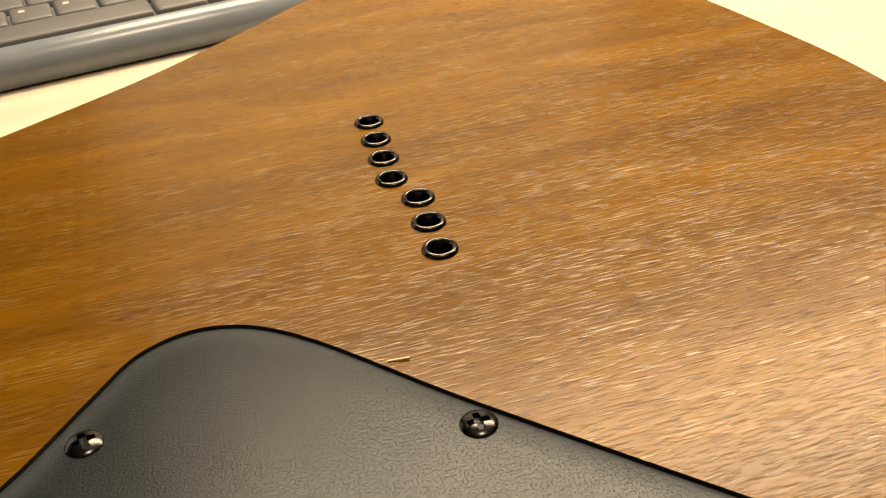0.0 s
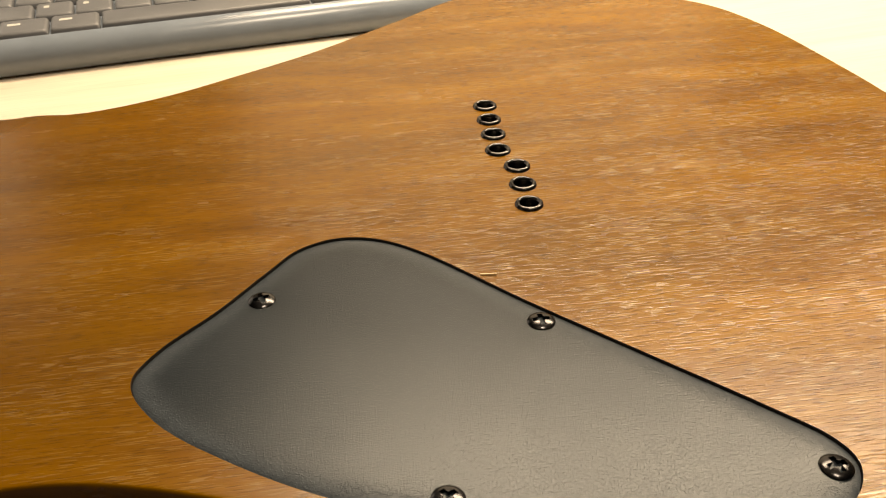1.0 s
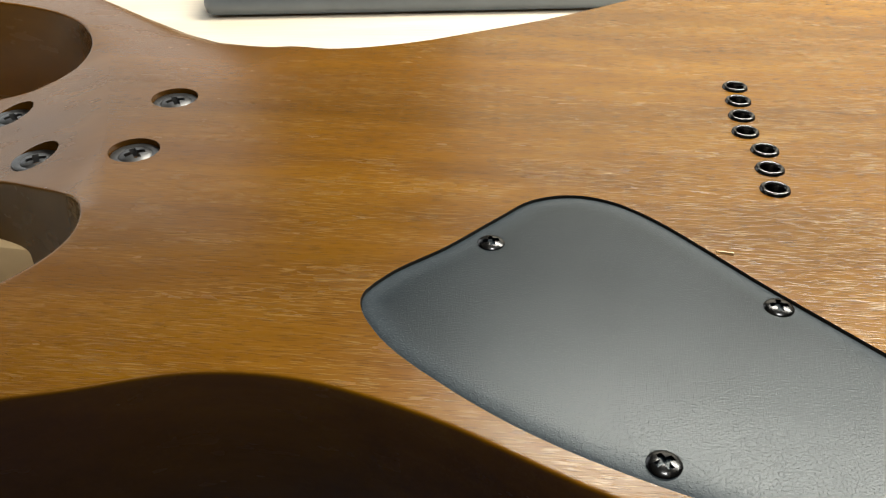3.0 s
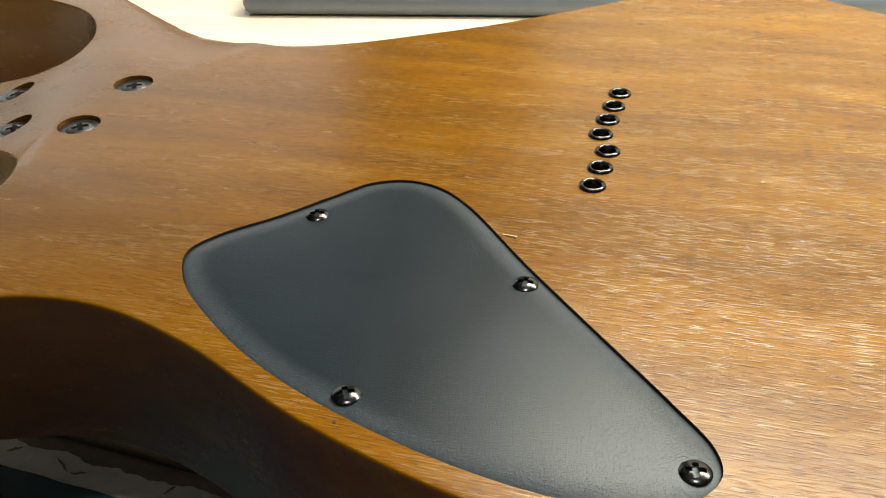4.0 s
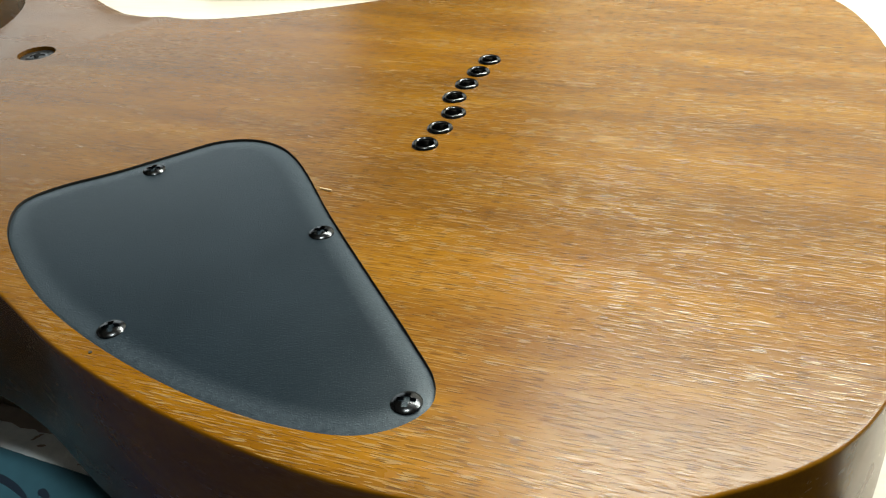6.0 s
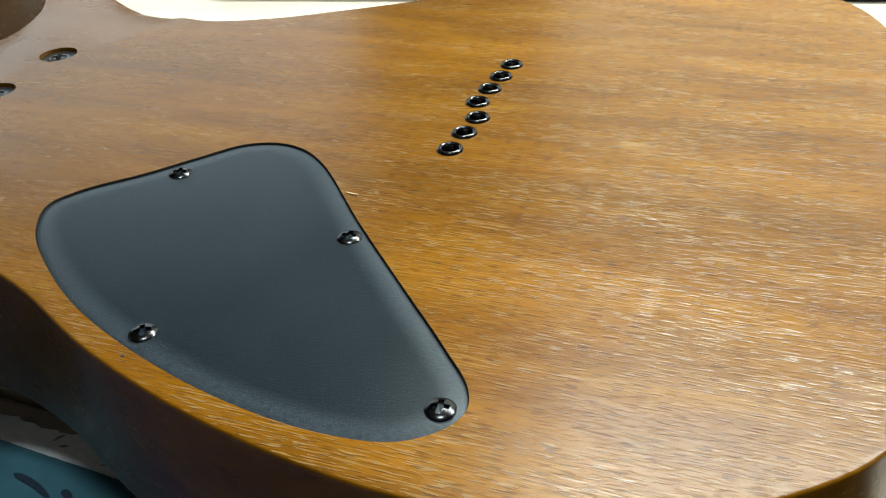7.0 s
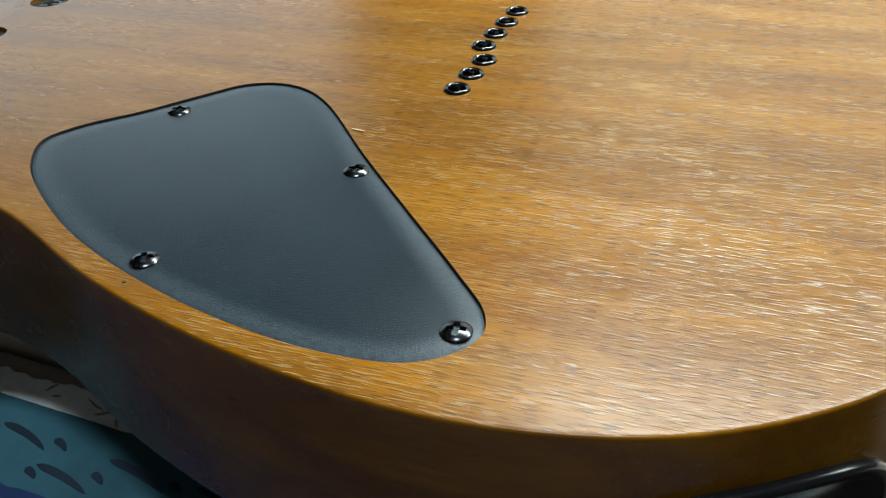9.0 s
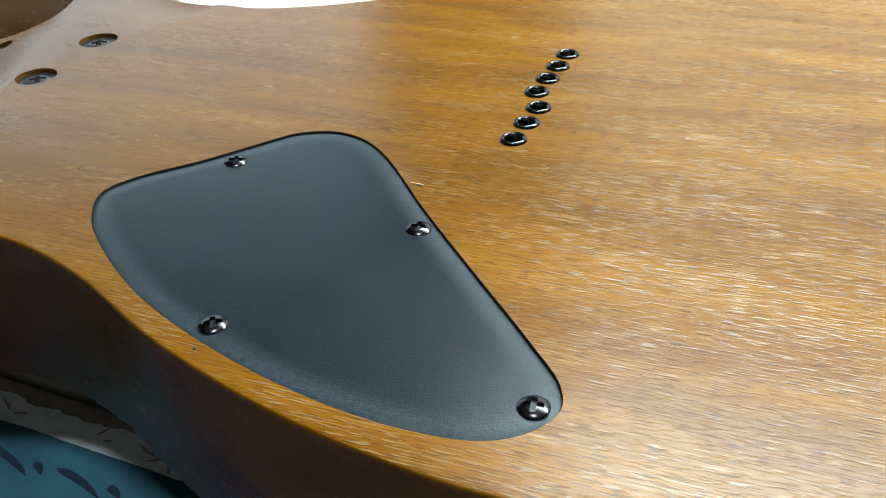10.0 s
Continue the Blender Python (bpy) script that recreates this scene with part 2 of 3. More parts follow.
def lathe(profile, sides=32):
    """A solid of revolution about z from (radius, height) pairs; radius 0 closes it."""
    bm = bmesh.new()
    rows = []
    for r, z in profile:
        if r == 0:
            rows.append([bm.verts.new((0, 0, z))])
        else:
            rows.append([bm.verts.new((r * math.cos(2 * math.pi * k / sides), r * math.sin(2 * math.pi * k / sides), z)) for k in range(sides)])
    for a, b in zip(rows, rows[1:]):
        for k in range(sides):
            j = (k + 1) % sides
            if len(a) == 1 and len(b) > 1:
                bm.faces.new((a[0], b[k], b[j]))
            elif len(b) == 1 and len(a) > 1:
                bm.faces.new((a[k], a[j], b[0]))
            elif len(a) > 1:
                bm.faces.new((a[k], a[j], b[j], b[k]))
    return bm


def box(bm, lo, hi, m=None):
    made = bmesh.ops.create_cube(bm, size=1.0)["verts"]
    size = Vector(hi) - Vector(lo)
    mid = (Vector(hi) + Vector(lo)) / 2
    for v in made:
        v.co = Vector((v.co.x * size.x, v.co.y * size.y, v.co.z * size.z)) + mid
        if m is not None:
            v.co = m @ v.co
    return made


def soft_box(lo, hi, r=0.003, segments=2):
    bm = bmesh.new()
    box(bm, lo, hi)
    bmesh.ops.bevel(bm, geom=bm.edges[:], offset=r, segments=segments, profile=0.5, affect="EDGES")
    return bm


def carve(ob, cutters):
    """Cut the cutters' bmeshes out of ob's mesh for good."""
    temp = []
    for bm in cutters:
        mesh = bpy.data.meshes.new("cutter")
        bmesh.ops.recalc_face_normals(bm, faces=bm.faces[:])
        bm.to_mesh(mesh)
        bm.free()
        c = new("cutter", mesh)
        mod = ob.modifiers.new("cut", "BOOLEAN")
        mod.operation, mod.solver, mod.object = "DIFFERENCE", "EXACT", c
        temp.append(c)
    graph = bpy.context.evaluated_depsgraph_get()
    graph.update()
    done = bpy.data.meshes.new_from_object(ob.evaluated_get(graph))
    ob.modifiers.clear()
    ob.data = done
    for c in temp:
        mesh = c.data
        bpy.data.objects.remove(c)
        bpy.data.meshes.remove(mesh)
    for poly in done.polygons:
        poly.use_smooth = True
    done.set_sharp_from_angle(angle=radians(32))


def thing(name, label, category, at=(0, 0, 0), turn=0.0, group="", kind=""):
    ob = new(name)
    ob.empty_display_size = 0.02
    ob.matrix_basis = pose(*at, 0, 0, turn)
    return tagged(ob, label, category, group, kind)


# ---- the room: unseen, its tones set to shape bounce and reflections ----
def slab(name, lo, hi, mat, label):
    bm = bmesh.new()
    box(bm, lo, hi)
    return tagged(link_mesh(name, bm, mat, angle=0), label, name.split("_")[0], kind="structure")


X0, X1, Y0, Y1 = -1.7, 2.0, -1.6, 0.95
slab("floor", (X0, Y0, FLOOR - 0.1), (X1, Y1, FLOOR), CARPET, "dark brown carpeted floor of a dim room")
slab("ceiling", (X0, Y0, CEILING), (X1, Y1, CEILING + 0.1), CEIL, "plain white painted ceiling of the room")
slab("wall_north", (X0, Y1, FLOOR), (X1, Y1 + 0.1, CEILING), PALE_WALL, "plain dim grey painted wall behind the desk")
slab("wall_south", (X0, Y0 - 0.1, FLOOR), (X1, Y0, CEILING), WALL, "plain dark taupe painted wall of the room")
west = bmesh.new()
for lo, hi in (((Y0, FLOOR), (Y1, WINDOW[2])), ((Y0, WINDOW[3]), (Y1, CEILING)), ((Y0, WINDOW[2]), (WINDOW[0], WINDOW[3])), ((WINDOW[1], WINDOW[2]), (Y1, WINDOW[3]))):
    box(west, (X0 - 0.1, *lo), (X0, *hi))
tagged(link_mesh("wall_west", west, WALL, angle=0), "plain dark taupe painted wall with an added window", "wall", kind="structure")


def build_window():
    win = thing("added_window", "unseen white framed window, added for light from the west", "window", (X0 - 0.05, 0, 0), kind="structure")
    y0, y1, z0, z1 = WINDOW
    for lo, hi in (((y0, z0), (y1, z0 + 0.04)), ((y0, z1 - 0.04), (y1, z1)), ((y0, z0 + 0.04), (y0 + 0.04, z1 - 0.04)), ((y1 - 0.04, z0 + 0.04), (y1, z1 - 0.04)), (((y0 + y1) / 2 - 0.02, z0 + 0.04), ((y0 + y1) / 2 + 0.02, z1 - 0.04))):
        part("window_frame", soft_box((-0.03, *lo), (0.03, *hi), 0.003), CEIL, win)
    for a, b in ((y0 + 0.04, (y0 + y1) / 2 - 0.02), ((y0 + y1) / 2 + 0.02, y1 - 0.04)):
        bm = bmesh.new()
        box(bm, (-0.004, a, z0 + 0.04), (0.004, b, z1 - 0.04))
        pane = part("pane", bm, GLASS, win, angle=0)
        pane.visible_shadow = False
    return win


build_window()
slab("wall_east", (X1, Y0, FLOOR), (X1 + 0.1, Y1, CEILING), WALL, "plain dark taupe painted wall of the room")


# ---- desk ----
def build_desk():
    desk = thing("desk", "pale birch laminate desk, brightly lit, under guitar and keyboard", "desk", (0, 0, DESK_TOP))
    part("tabletop", soft_box((-1.15, -0.0585, -0.045), (1.0, 0.88, 0.0), 0.003), DESK, desk)
    for x in (-1.08, 0.93):
        for y in (0.03, 0.80):
            part("leg", soft_box((x - 0.03, y - 0.03, FLOOR - DESK_TOP), (x + 0.03, y + 0.03, -0.045), 0.003), BEZEL, desk)
    return desk


build_desk()

# ---- guitar ----
BODY_OUTLINE = [
    (-140, -97), (-118, -88), (-98, -86), (-72, -91.5), (-38, -105), (0, -114.5), (41, -117.5), (76, -110), (99, -96.5), (115, -79),
    (124.5, -48), (128, -5), (126, 50), (119, 87), (109.5, 122), (96, 147), (70, 165.5), (40, 177), (14, 176), (-5, 166),
    (-28, 144.5), (-60, 115.5), (-86, 96.5), (-110, 81), (-134, 72.3), (-150, 74.6), (-167, 81), (-186, 89.6), (-207, 99), (-228, 108), (-261, 123), (-315, 141),
    (-345, 124), (-325, 103), (-260, 95), (-236, 87), (-221, 75), (-213.5, 61), (-215, 50), (-225, 43), (-254, 43), (-264, 36), (-264, 2), (-254, -7),
    (-212, -9.5), (-190, -18.5), (-173, -28), (-165, -38), (-162.5, -50), (-167, -65), (-180, -82), (-196, -95), (-190, -107), (-165, -105),
]
HORN_CREASE = [(-140, 71), (-150, 69.8), (-163, 69), (-178, 69.5), (-192, 75.5), (-210, 88), (-232, 105), (-262, 119.5)]
COVER_OUTLINE = [
    (-84, -71.5), (-68, -84), (-50, -94), (-26, -102.5), (0, -108), (20, -109), (34, -106.5), (41, -101), (43.5, -95), (41.5, -89),
    (33, -80), (14, -62), (-7, -42), (-31, -18), (-41, -12), (-50, -11), (-59, -15), (-66, -24), (-76, -38), (-87, -51), (-90.5, -60),
]
FERRULES = [(0, 0), (0, 10.5), (0, 20.8), (-4, 31), (-4, 41.2), (-4, 51.3), (-4, 61.4)]
COVER_SCREWS = [(-66.5, -35, 20), (-5.5, -49.2, 5), (-30, -96.3, 35), (39, -96, 12)]
NECK_BOLTS = [(-166, -6, 0), (-168.5, 27, 0), (-225, 29, 1), (-199, -1.5, 1)]
HEEL_SLOPE = 19.0


def heel_plane(x, y):
    """Height of the bevelled heel; above BACK means the flat back."""
    d = ((-0.177 - 0.47 * y) - x) * 0.905
    return BACK - math.tan(radians(HEEL_SLOPE)) * d


def ease(u):
    u = min(max(u, 0.0), 1.0)
    return u * u * (3 - 2 * u)


def horn_drop(x, y):
    """How far the scooped outer edge of the upper horn lies below the flat back."""
    if not -0.30 < x < -0.140 or y < 0.066:
        return 0.0
    line = [(a / 1000, b / 1000) for a, b in HORN_CREASE]
    crease = line[-1][1] - (x - line[-1][0]) * 0.48
    for (x0, y0), (x1, y1) in zip(line, line[1:]):
        if x1 <= x <= x0:
            crease = y0 + (y1 - y0) * (x0 - x) / (x0 - x1)
    if y < crease + 0.0006:
        return 0.0
    return min(0.0075 * ease((-0.140 - x) / 0.040), 0.38 * (y - crease)) * ease((x + 0.30) / 0.04)


def lowered(p):
    """The height of a point of the back once heel and horn are bevelled."""
    z = p.z
    if p.z > 0.03 and -0.05 < p.y < 0.081:
        z -= max(0.0, BACK - heel_plane(p.x, p.y)) * (1 - ease((p.y - 0.050) / 0.030)) * ease((p.y + 0.038) / 0.016)
    if p.z > 0.03:
        z -= horn_drop(p.x, p.y)
    return z


def screw_head(r, dome, metal):
    bm = lathe([(0, -0.004), (r * 0.5, -0.004), (r * 0.98, -0.0006), (r, 0.0), (r * 0.94, dome * 0.25), (r * 0.75, dome * 0.62), (r * 0.45, dome * 0.92), (r * 0.2, dome), (0, dome * 1.02)], 32)
    ob = link_mesh("screw", bm, metal)
    cuts = []
    for a in (0, 90):
        c = bmesh.new()
        m = pose(0, 0, 0, 0, 0, a)
        for v in box(c, (-r * 0.72, -r * 0.19, -dome * 2.2), (r * 0.72, r * 0.19, dome * 2)):
            if v.co.z < 0:
                v.co.x *= 0.45
            v.co = m @ v.co
        cuts.append(c)
    carve(ob, cuts)
    mesh = ob.data
    bpy.data.objects.remove(ob)
    return mesh


def build_guitar():
    guitar = thing("electric_guitar", "satin brown mahogany electric guitar lying face down on desk", "guitar")
    outline = smooth_loop(BODY_OUTLINE)
    r = 0.0007
    rings = [(r * (1 - math.sin(a)), r * (1 - math.cos(a)) + DESK_TOP + 0.0003) for a in (0, 0.5, 1.0, math.pi / 2)]
    rings += [(0, BACK - r - 0.0010)]
    rings += [(r * (1 - math.cos(a)), BACK - r * (1 - math.sin(a))) for a in (0, 0.3, 0.6, 0.9, 1.2, math.pi / 2)] + [(r + 0.0008, BACK)]
    bm = stack(outline, rings, cap=False)
    bmesh.ops.bisect_plane(bm, geom=bm.verts[:] + bm.edges[:] + bm.faces[:], plane_co=(-0.177, 0, 0), plane_no=(0.905, 0.425, 0))
    cover_loop = smooth_loop(COVER_OUTLINE)
    # holes in the back: loop, floor height below the rim
    holes = [(inset(cover_loop, -0.0002), -0.0026)]
    for x, y in FERRULES:
        holes.append((circle(x / 1000, y / 1000, 0.0031, 24), -0.012))
    for x, y, tilt in NECK_BOLTS:
        holes.append((circle(x / 1000, y / 1000, 0.0068, 40), -0.0030))
    points, loops = [], []
    for loop in [inset(outline, r + 0.0008)] + [h for h, d in holes]:
        loops.append(list(range(len(points), len(points) + len(loop))))
        points += loop
    creases = [(len(points) + i, len(points) + i + 1) for i in range(4)]
    points += [Vector((-0.177 - 0.47 * y, y)) for y in (-0.034, 0.0, 0.030, 0.055, 0.066)]
    horn = [Vector(c) / 1000 for c in HORN_CREASE]
    creases += [(len(points) + i, len(points) + i + 1) for i in range(len(horn) - 1)]
    points += horn
    verts, edges, faces, ov, oe, of = delaunay_2d_cdt(points, creases, loops, 1, 1e-7)
    made = [bm.verts.new((v.x, v.y, BACK)) for v in verts]
    for f, source in zip(faces, of):
        if source == [0]:
            bm.faces.new([made[i] for i in f])
    bmesh.ops.delete(bm, geom=[v for v in made if not v.link_faces], context="VERTS")
    for v in bm.verts:
        v.co.z = lowered(v.co)
    for loop, depth in holes:
        rim = [bm.verts.new((p.x, p.y, lowered(Vector((p.x, p.y, BACK))))) for p in loop]
        base = sum(v.co.z for v in rim) / len(rim) + depth
        low = [bm.verts.new((p.x, p.y, base)) for p in loop]
        n = len(loop)
        for i in range(n):
            wall = bm.faces.new((rim[i], rim[(i + 1) % n], low[(i + 1) % n], low[i]))
            wall.material_index = 1 if loop is holes[0][0] else 0
        bm.faces.new(low).material_index = 1 if loop is holes[0][0] else 0
    bmesh.ops.remove_doubles(bm, verts=bm.verts[:], dist=2e-6)
    body = part("body", bm, WOOD, guitar, "brown open-pored mahogany body", angle=32)
    body.data.materials.append(HOLE_SHADE)  # shade in the cavity and cover gap, painted dark
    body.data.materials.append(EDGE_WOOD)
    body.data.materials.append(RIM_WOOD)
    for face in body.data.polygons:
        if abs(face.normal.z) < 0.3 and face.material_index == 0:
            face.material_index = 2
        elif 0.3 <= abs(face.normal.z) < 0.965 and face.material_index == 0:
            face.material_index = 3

    # control cover
    top = BACK
    cover = part("control_cover", stack(cover_loop, [(0.0001, top - 0.0022), (0, top - 0.00075), (0.0005, top - 0.00052), (0.0014, top - 0.00033), (0.0028, top - 0.00016), (0.0044, top - 0.00005), (0.0062, top)]), COVER, guitar, "black satin plastic control cover", angle=60)
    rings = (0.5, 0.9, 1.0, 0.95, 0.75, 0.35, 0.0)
    # light caught by the rounded rim, painted in ring by ring
    rim_sheen = cover.data.attributes.new("rim_sheen", "FLOAT", "POINT")
    for i, item in enumerate(rim_sheen.data):
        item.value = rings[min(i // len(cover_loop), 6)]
    mesh = screw_head(0.0031, 0.0008, NICKEL)
    for x, y, a in COVER_SCREWS:
        shared("screw", mesh, cover, pose(x / 1000, y / 1000, top + 0.0001, 0, 0, a), "shiny black nickel cross-head screw")

    # a pale splinter and a pinhole beside the cover
    b = bmesh.new()
    box(b, (-0.0019, -0.00016, -0.0003), (0.0019, 0.00016, 0.0004), pose(-0.0146, -0.0306, BACK, 0, -4, -8))
    part("splinter", b, MAPLE, guitar, "pale raised wood splinter", angle=0)
    hole = part("pinhole", lathe([(0, 0.00015), (0.0004, 0.00012), (0.0005, -0.0003), (0, -0.0003)], 12), HOLE_SHADE, guitar, "tiny dark pinhole")
    hole.matrix_basis = pose(-0.0290, -0.1040, BACK)

    # string ferrules
    bm = lathe([(0.0023, -0.0105), (0.0023, 0.0002), (0.0026, 0.0007), (0.0031, 0.00095), (0.0036, 0.0006), (0.0038, 0.0), (0.0030, -0.0003), (0.0030, -0.0105)], 36)
    first = part("string_ferrule", bm, FERRULE, guitar, "black nickel string ferrule", angle=70)
    # dark disc painted as the shade down the bore
    plug = lathe([(0, -0.0098), (0.0024, -0.0098), (0.0024, -0.0105), (0, -0.0105)], 24)
    first_plug = part("bore", plug, HOLE_SHADE, first)
    for k, (x, y) in enumerate(FERRULES):
        m = pose(x / 1000, y / 1000, BACK)
        if k == 0:
            first.matrix_basis = m
        else:
            f = shared("string_ferrule", first.data, guitar, m, "black nickel string ferrule")
            shared("bore", first_plug.data, f, Matrix())

    # neck bolts in their recesses
    bolt_mesh = screw_head(0.0046, 0.0010, STEEL)
    washer = lathe([(0.0042, 0.0), (0.0045, 0.0008), (0.0058, 0.0010), (0.0066, 0.0008), (0.00675, -0.0006), (0.0042, -0.0006)], 36)
    washer_ob = None
    for x, y, tilt in NECK_BOLTS:
        z = (heel_plane(x / 1000, y / 1000) if tilt else BACK) - 0.0023
        m = pose(x / 1000, y / 1000, z)
        if washer_ob is None:
            washer_ob = part("neck_bolt_ferrule", washer, STEEL, guitar, "dull steel neck bolt ferrule in recess")
            washer_ob.matrix_basis = m
            holder = washer_ob
        else:
            holder = shared("neck_bolt_ferrule", washer_ob.data, guitar, m, "dull steel neck bolt ferrule in recess")
        shared("neck_bolt", bolt_mesh, holder, pose(0, 0, 0.0006, 0, 0, x * 3), "steel cross-head neck bolt")

    # neck, below the heel and on beyond it
    bm = bmesh.new()
    rows = []
    for x, w, zt in ((-0.2, 0.027, 0.026), (-0.262, 0.0275, 0.027), (-0.30, 0.027, 0.027), (-0.5, 0.0255, 0.026), (-0.72, 0.0235, 0.025)):
        rows.append([bm.verts.new((x, 0.0195 + w * math.cos(a), 0.006 + (zt - 0.006) * max(0.0, math.sin(a)) ** 0.8)) for a in [math.pi * k / 14 for k in range(15)]])
    for a, b in zip(rows, rows[1:]):
        for i in range(15):
            j = (i + 1) % 15
            bm.faces.new((a[i], a[j], b[j], b[i]))
    bm.faces.new(rows[0])
    bm.faces.new(rows[-1][::-1])
    part("neck", bm, MAPLE, guitar, "pale maple bolt-on neck")
    part("fingerboard", soft_box((-0.72, -0.0135, 0.0036), (-0.190, 0.0500, 0.0190), 0.0015), MAPLE, guitar, "pale maple fingerboard")

    # jack plate on the body's edge
    start = min(range(len(outline)), key=lambda i: (outline[i] - Vector((0.071, -0.112))).length)
    end = min(range(len(outline)), key=lambda i: (outline[i] - Vector((0.1128, -0.0793))).length)
    strip = outline[start:end + 1]
    lengths = [0.0]
    for a, b in zip(strip, strip[1:]):
        lengths.append(lengths[-1] + (b - a).length)
    half = lengths[-1] / 2

    def on_edge(s, out, z):
        s = min(max(s + half, 0), lengths[-1])
        k = max(i for i in range(len(lengths)) if lengths[i] <= s + 1e-9)
        k = min(k, len(strip) - 2)
        u = (s - lengths[k]) / (lengths[k + 1] - lengths[k])
        p = strip[k].lerp(strip[k + 1], u)
        i = start + k
        t0 = (outline[(i + 1) % len(outline)] - outline[i - 1]).normalized()
        t1 = (outline[(i + 2) % len(outline)] - outline[i]).normalized()
        t = t0.lerp(t1, u).normalized()
        return Vector((p.x + t.y * out, p.y - t.x * out, z))

    zc, hz, hs = 0.0203, 0.0162, half - 0.001
    bm = bmesh.new()
    rows = []
    for k, out in ((1.0, 0.0), (1.0, 0.0012), (0.985, 0.0019), (0.95, 0.0022), (0.88, 0.0021), (0.8, 0.0012), (0.5, 0.0008), (0.2, 0.0007)):
        row = []
        for i in range(64):
            a = 2 * math.pi * i / 64
            ca, sa = math.cos(a), math.sin(a)
            row.append(bm.verts.new(on_edge(k * hs * math.copysign(abs(ca) ** 0.66, ca), out, zc + k * hz * math.copysign(abs(sa) ** 0.66, sa))))
        rows.append(row)
    for a, b in zip(rows, rows[1:]):
        for i in range(64):
            bm.faces.new((a[i], a[(i + 1) % 64], b[(i + 1) % 64], b[i]))
    bm.faces.new(rows[-1])
    plate = part("jack_plate", bm, GLOSS, guitar, "glossy black oval jack plate", angle=70)

    def face_pose(s, out, z):
        p, q = on_edge(s, 0, z), on_edge(s, 1, z)
        return Matrix.Translation(on_edge(s, out, z)) @ (q - p).to_track_quat("Z", "Y").to_matrix().to_4x4()

    socket = part("jack_socket", lathe([(0, 0.0005), (0.0032, 0.0005), (0.0034, 0.002), (0.0048, 0.0022), (0.0052, 0.0016), (0.0052, -0.0005), (0, -0.0005)], 32), NICKEL, plate, "black nickel jack socket")
    socket.matrix_basis = face_pose(0, 0.0010, zc)
    for s in (-half * 0.78, half * 0.78):
        shared("screw", mesh, plate, face_pose(s, 0.0016, zc), "shiny black nickel cross-head screw")
    return guitar


build_guitar()


# ---- keyboard ----
def key_mesh(width, depth=0.0176):
    bm = bmesh.new()
    rows = []
    for d, z, r in ((0.0, 0.0, 0.001), (0.0004, 0.0024, 0.0012), (0.0010, 0.0031, 0.0014), (0.0020, 0.0034, 0.0018)):
        pts = []
        for cx, cy, a0 in ((width - d - r, depth - d - r, 0), (d + r, depth - d - r, 90), (d + r, d + r, 180), (width - d - r, d + r, 270)):
            for k in range(4):
                a = radians(a0 + 30 * k)
                pts.append(bm.verts.new((cx + r * math.cos(a), cy + r * math.sin(a), z)))
        rows.append(pts)
    for a, b in zip(rows, rows[1:]):
        for i in range(16):
            bm.faces.new((a[i], a[(i + 1) % 16], b[(i + 1) % 16], b[i]))
    bm.faces.new(rows[-1])
    ob = link_mesh("key", bm, KEYCAP, angle=50)
    mesh = ob.data
    bpy.data.objects.remove(ob)
    return mesh


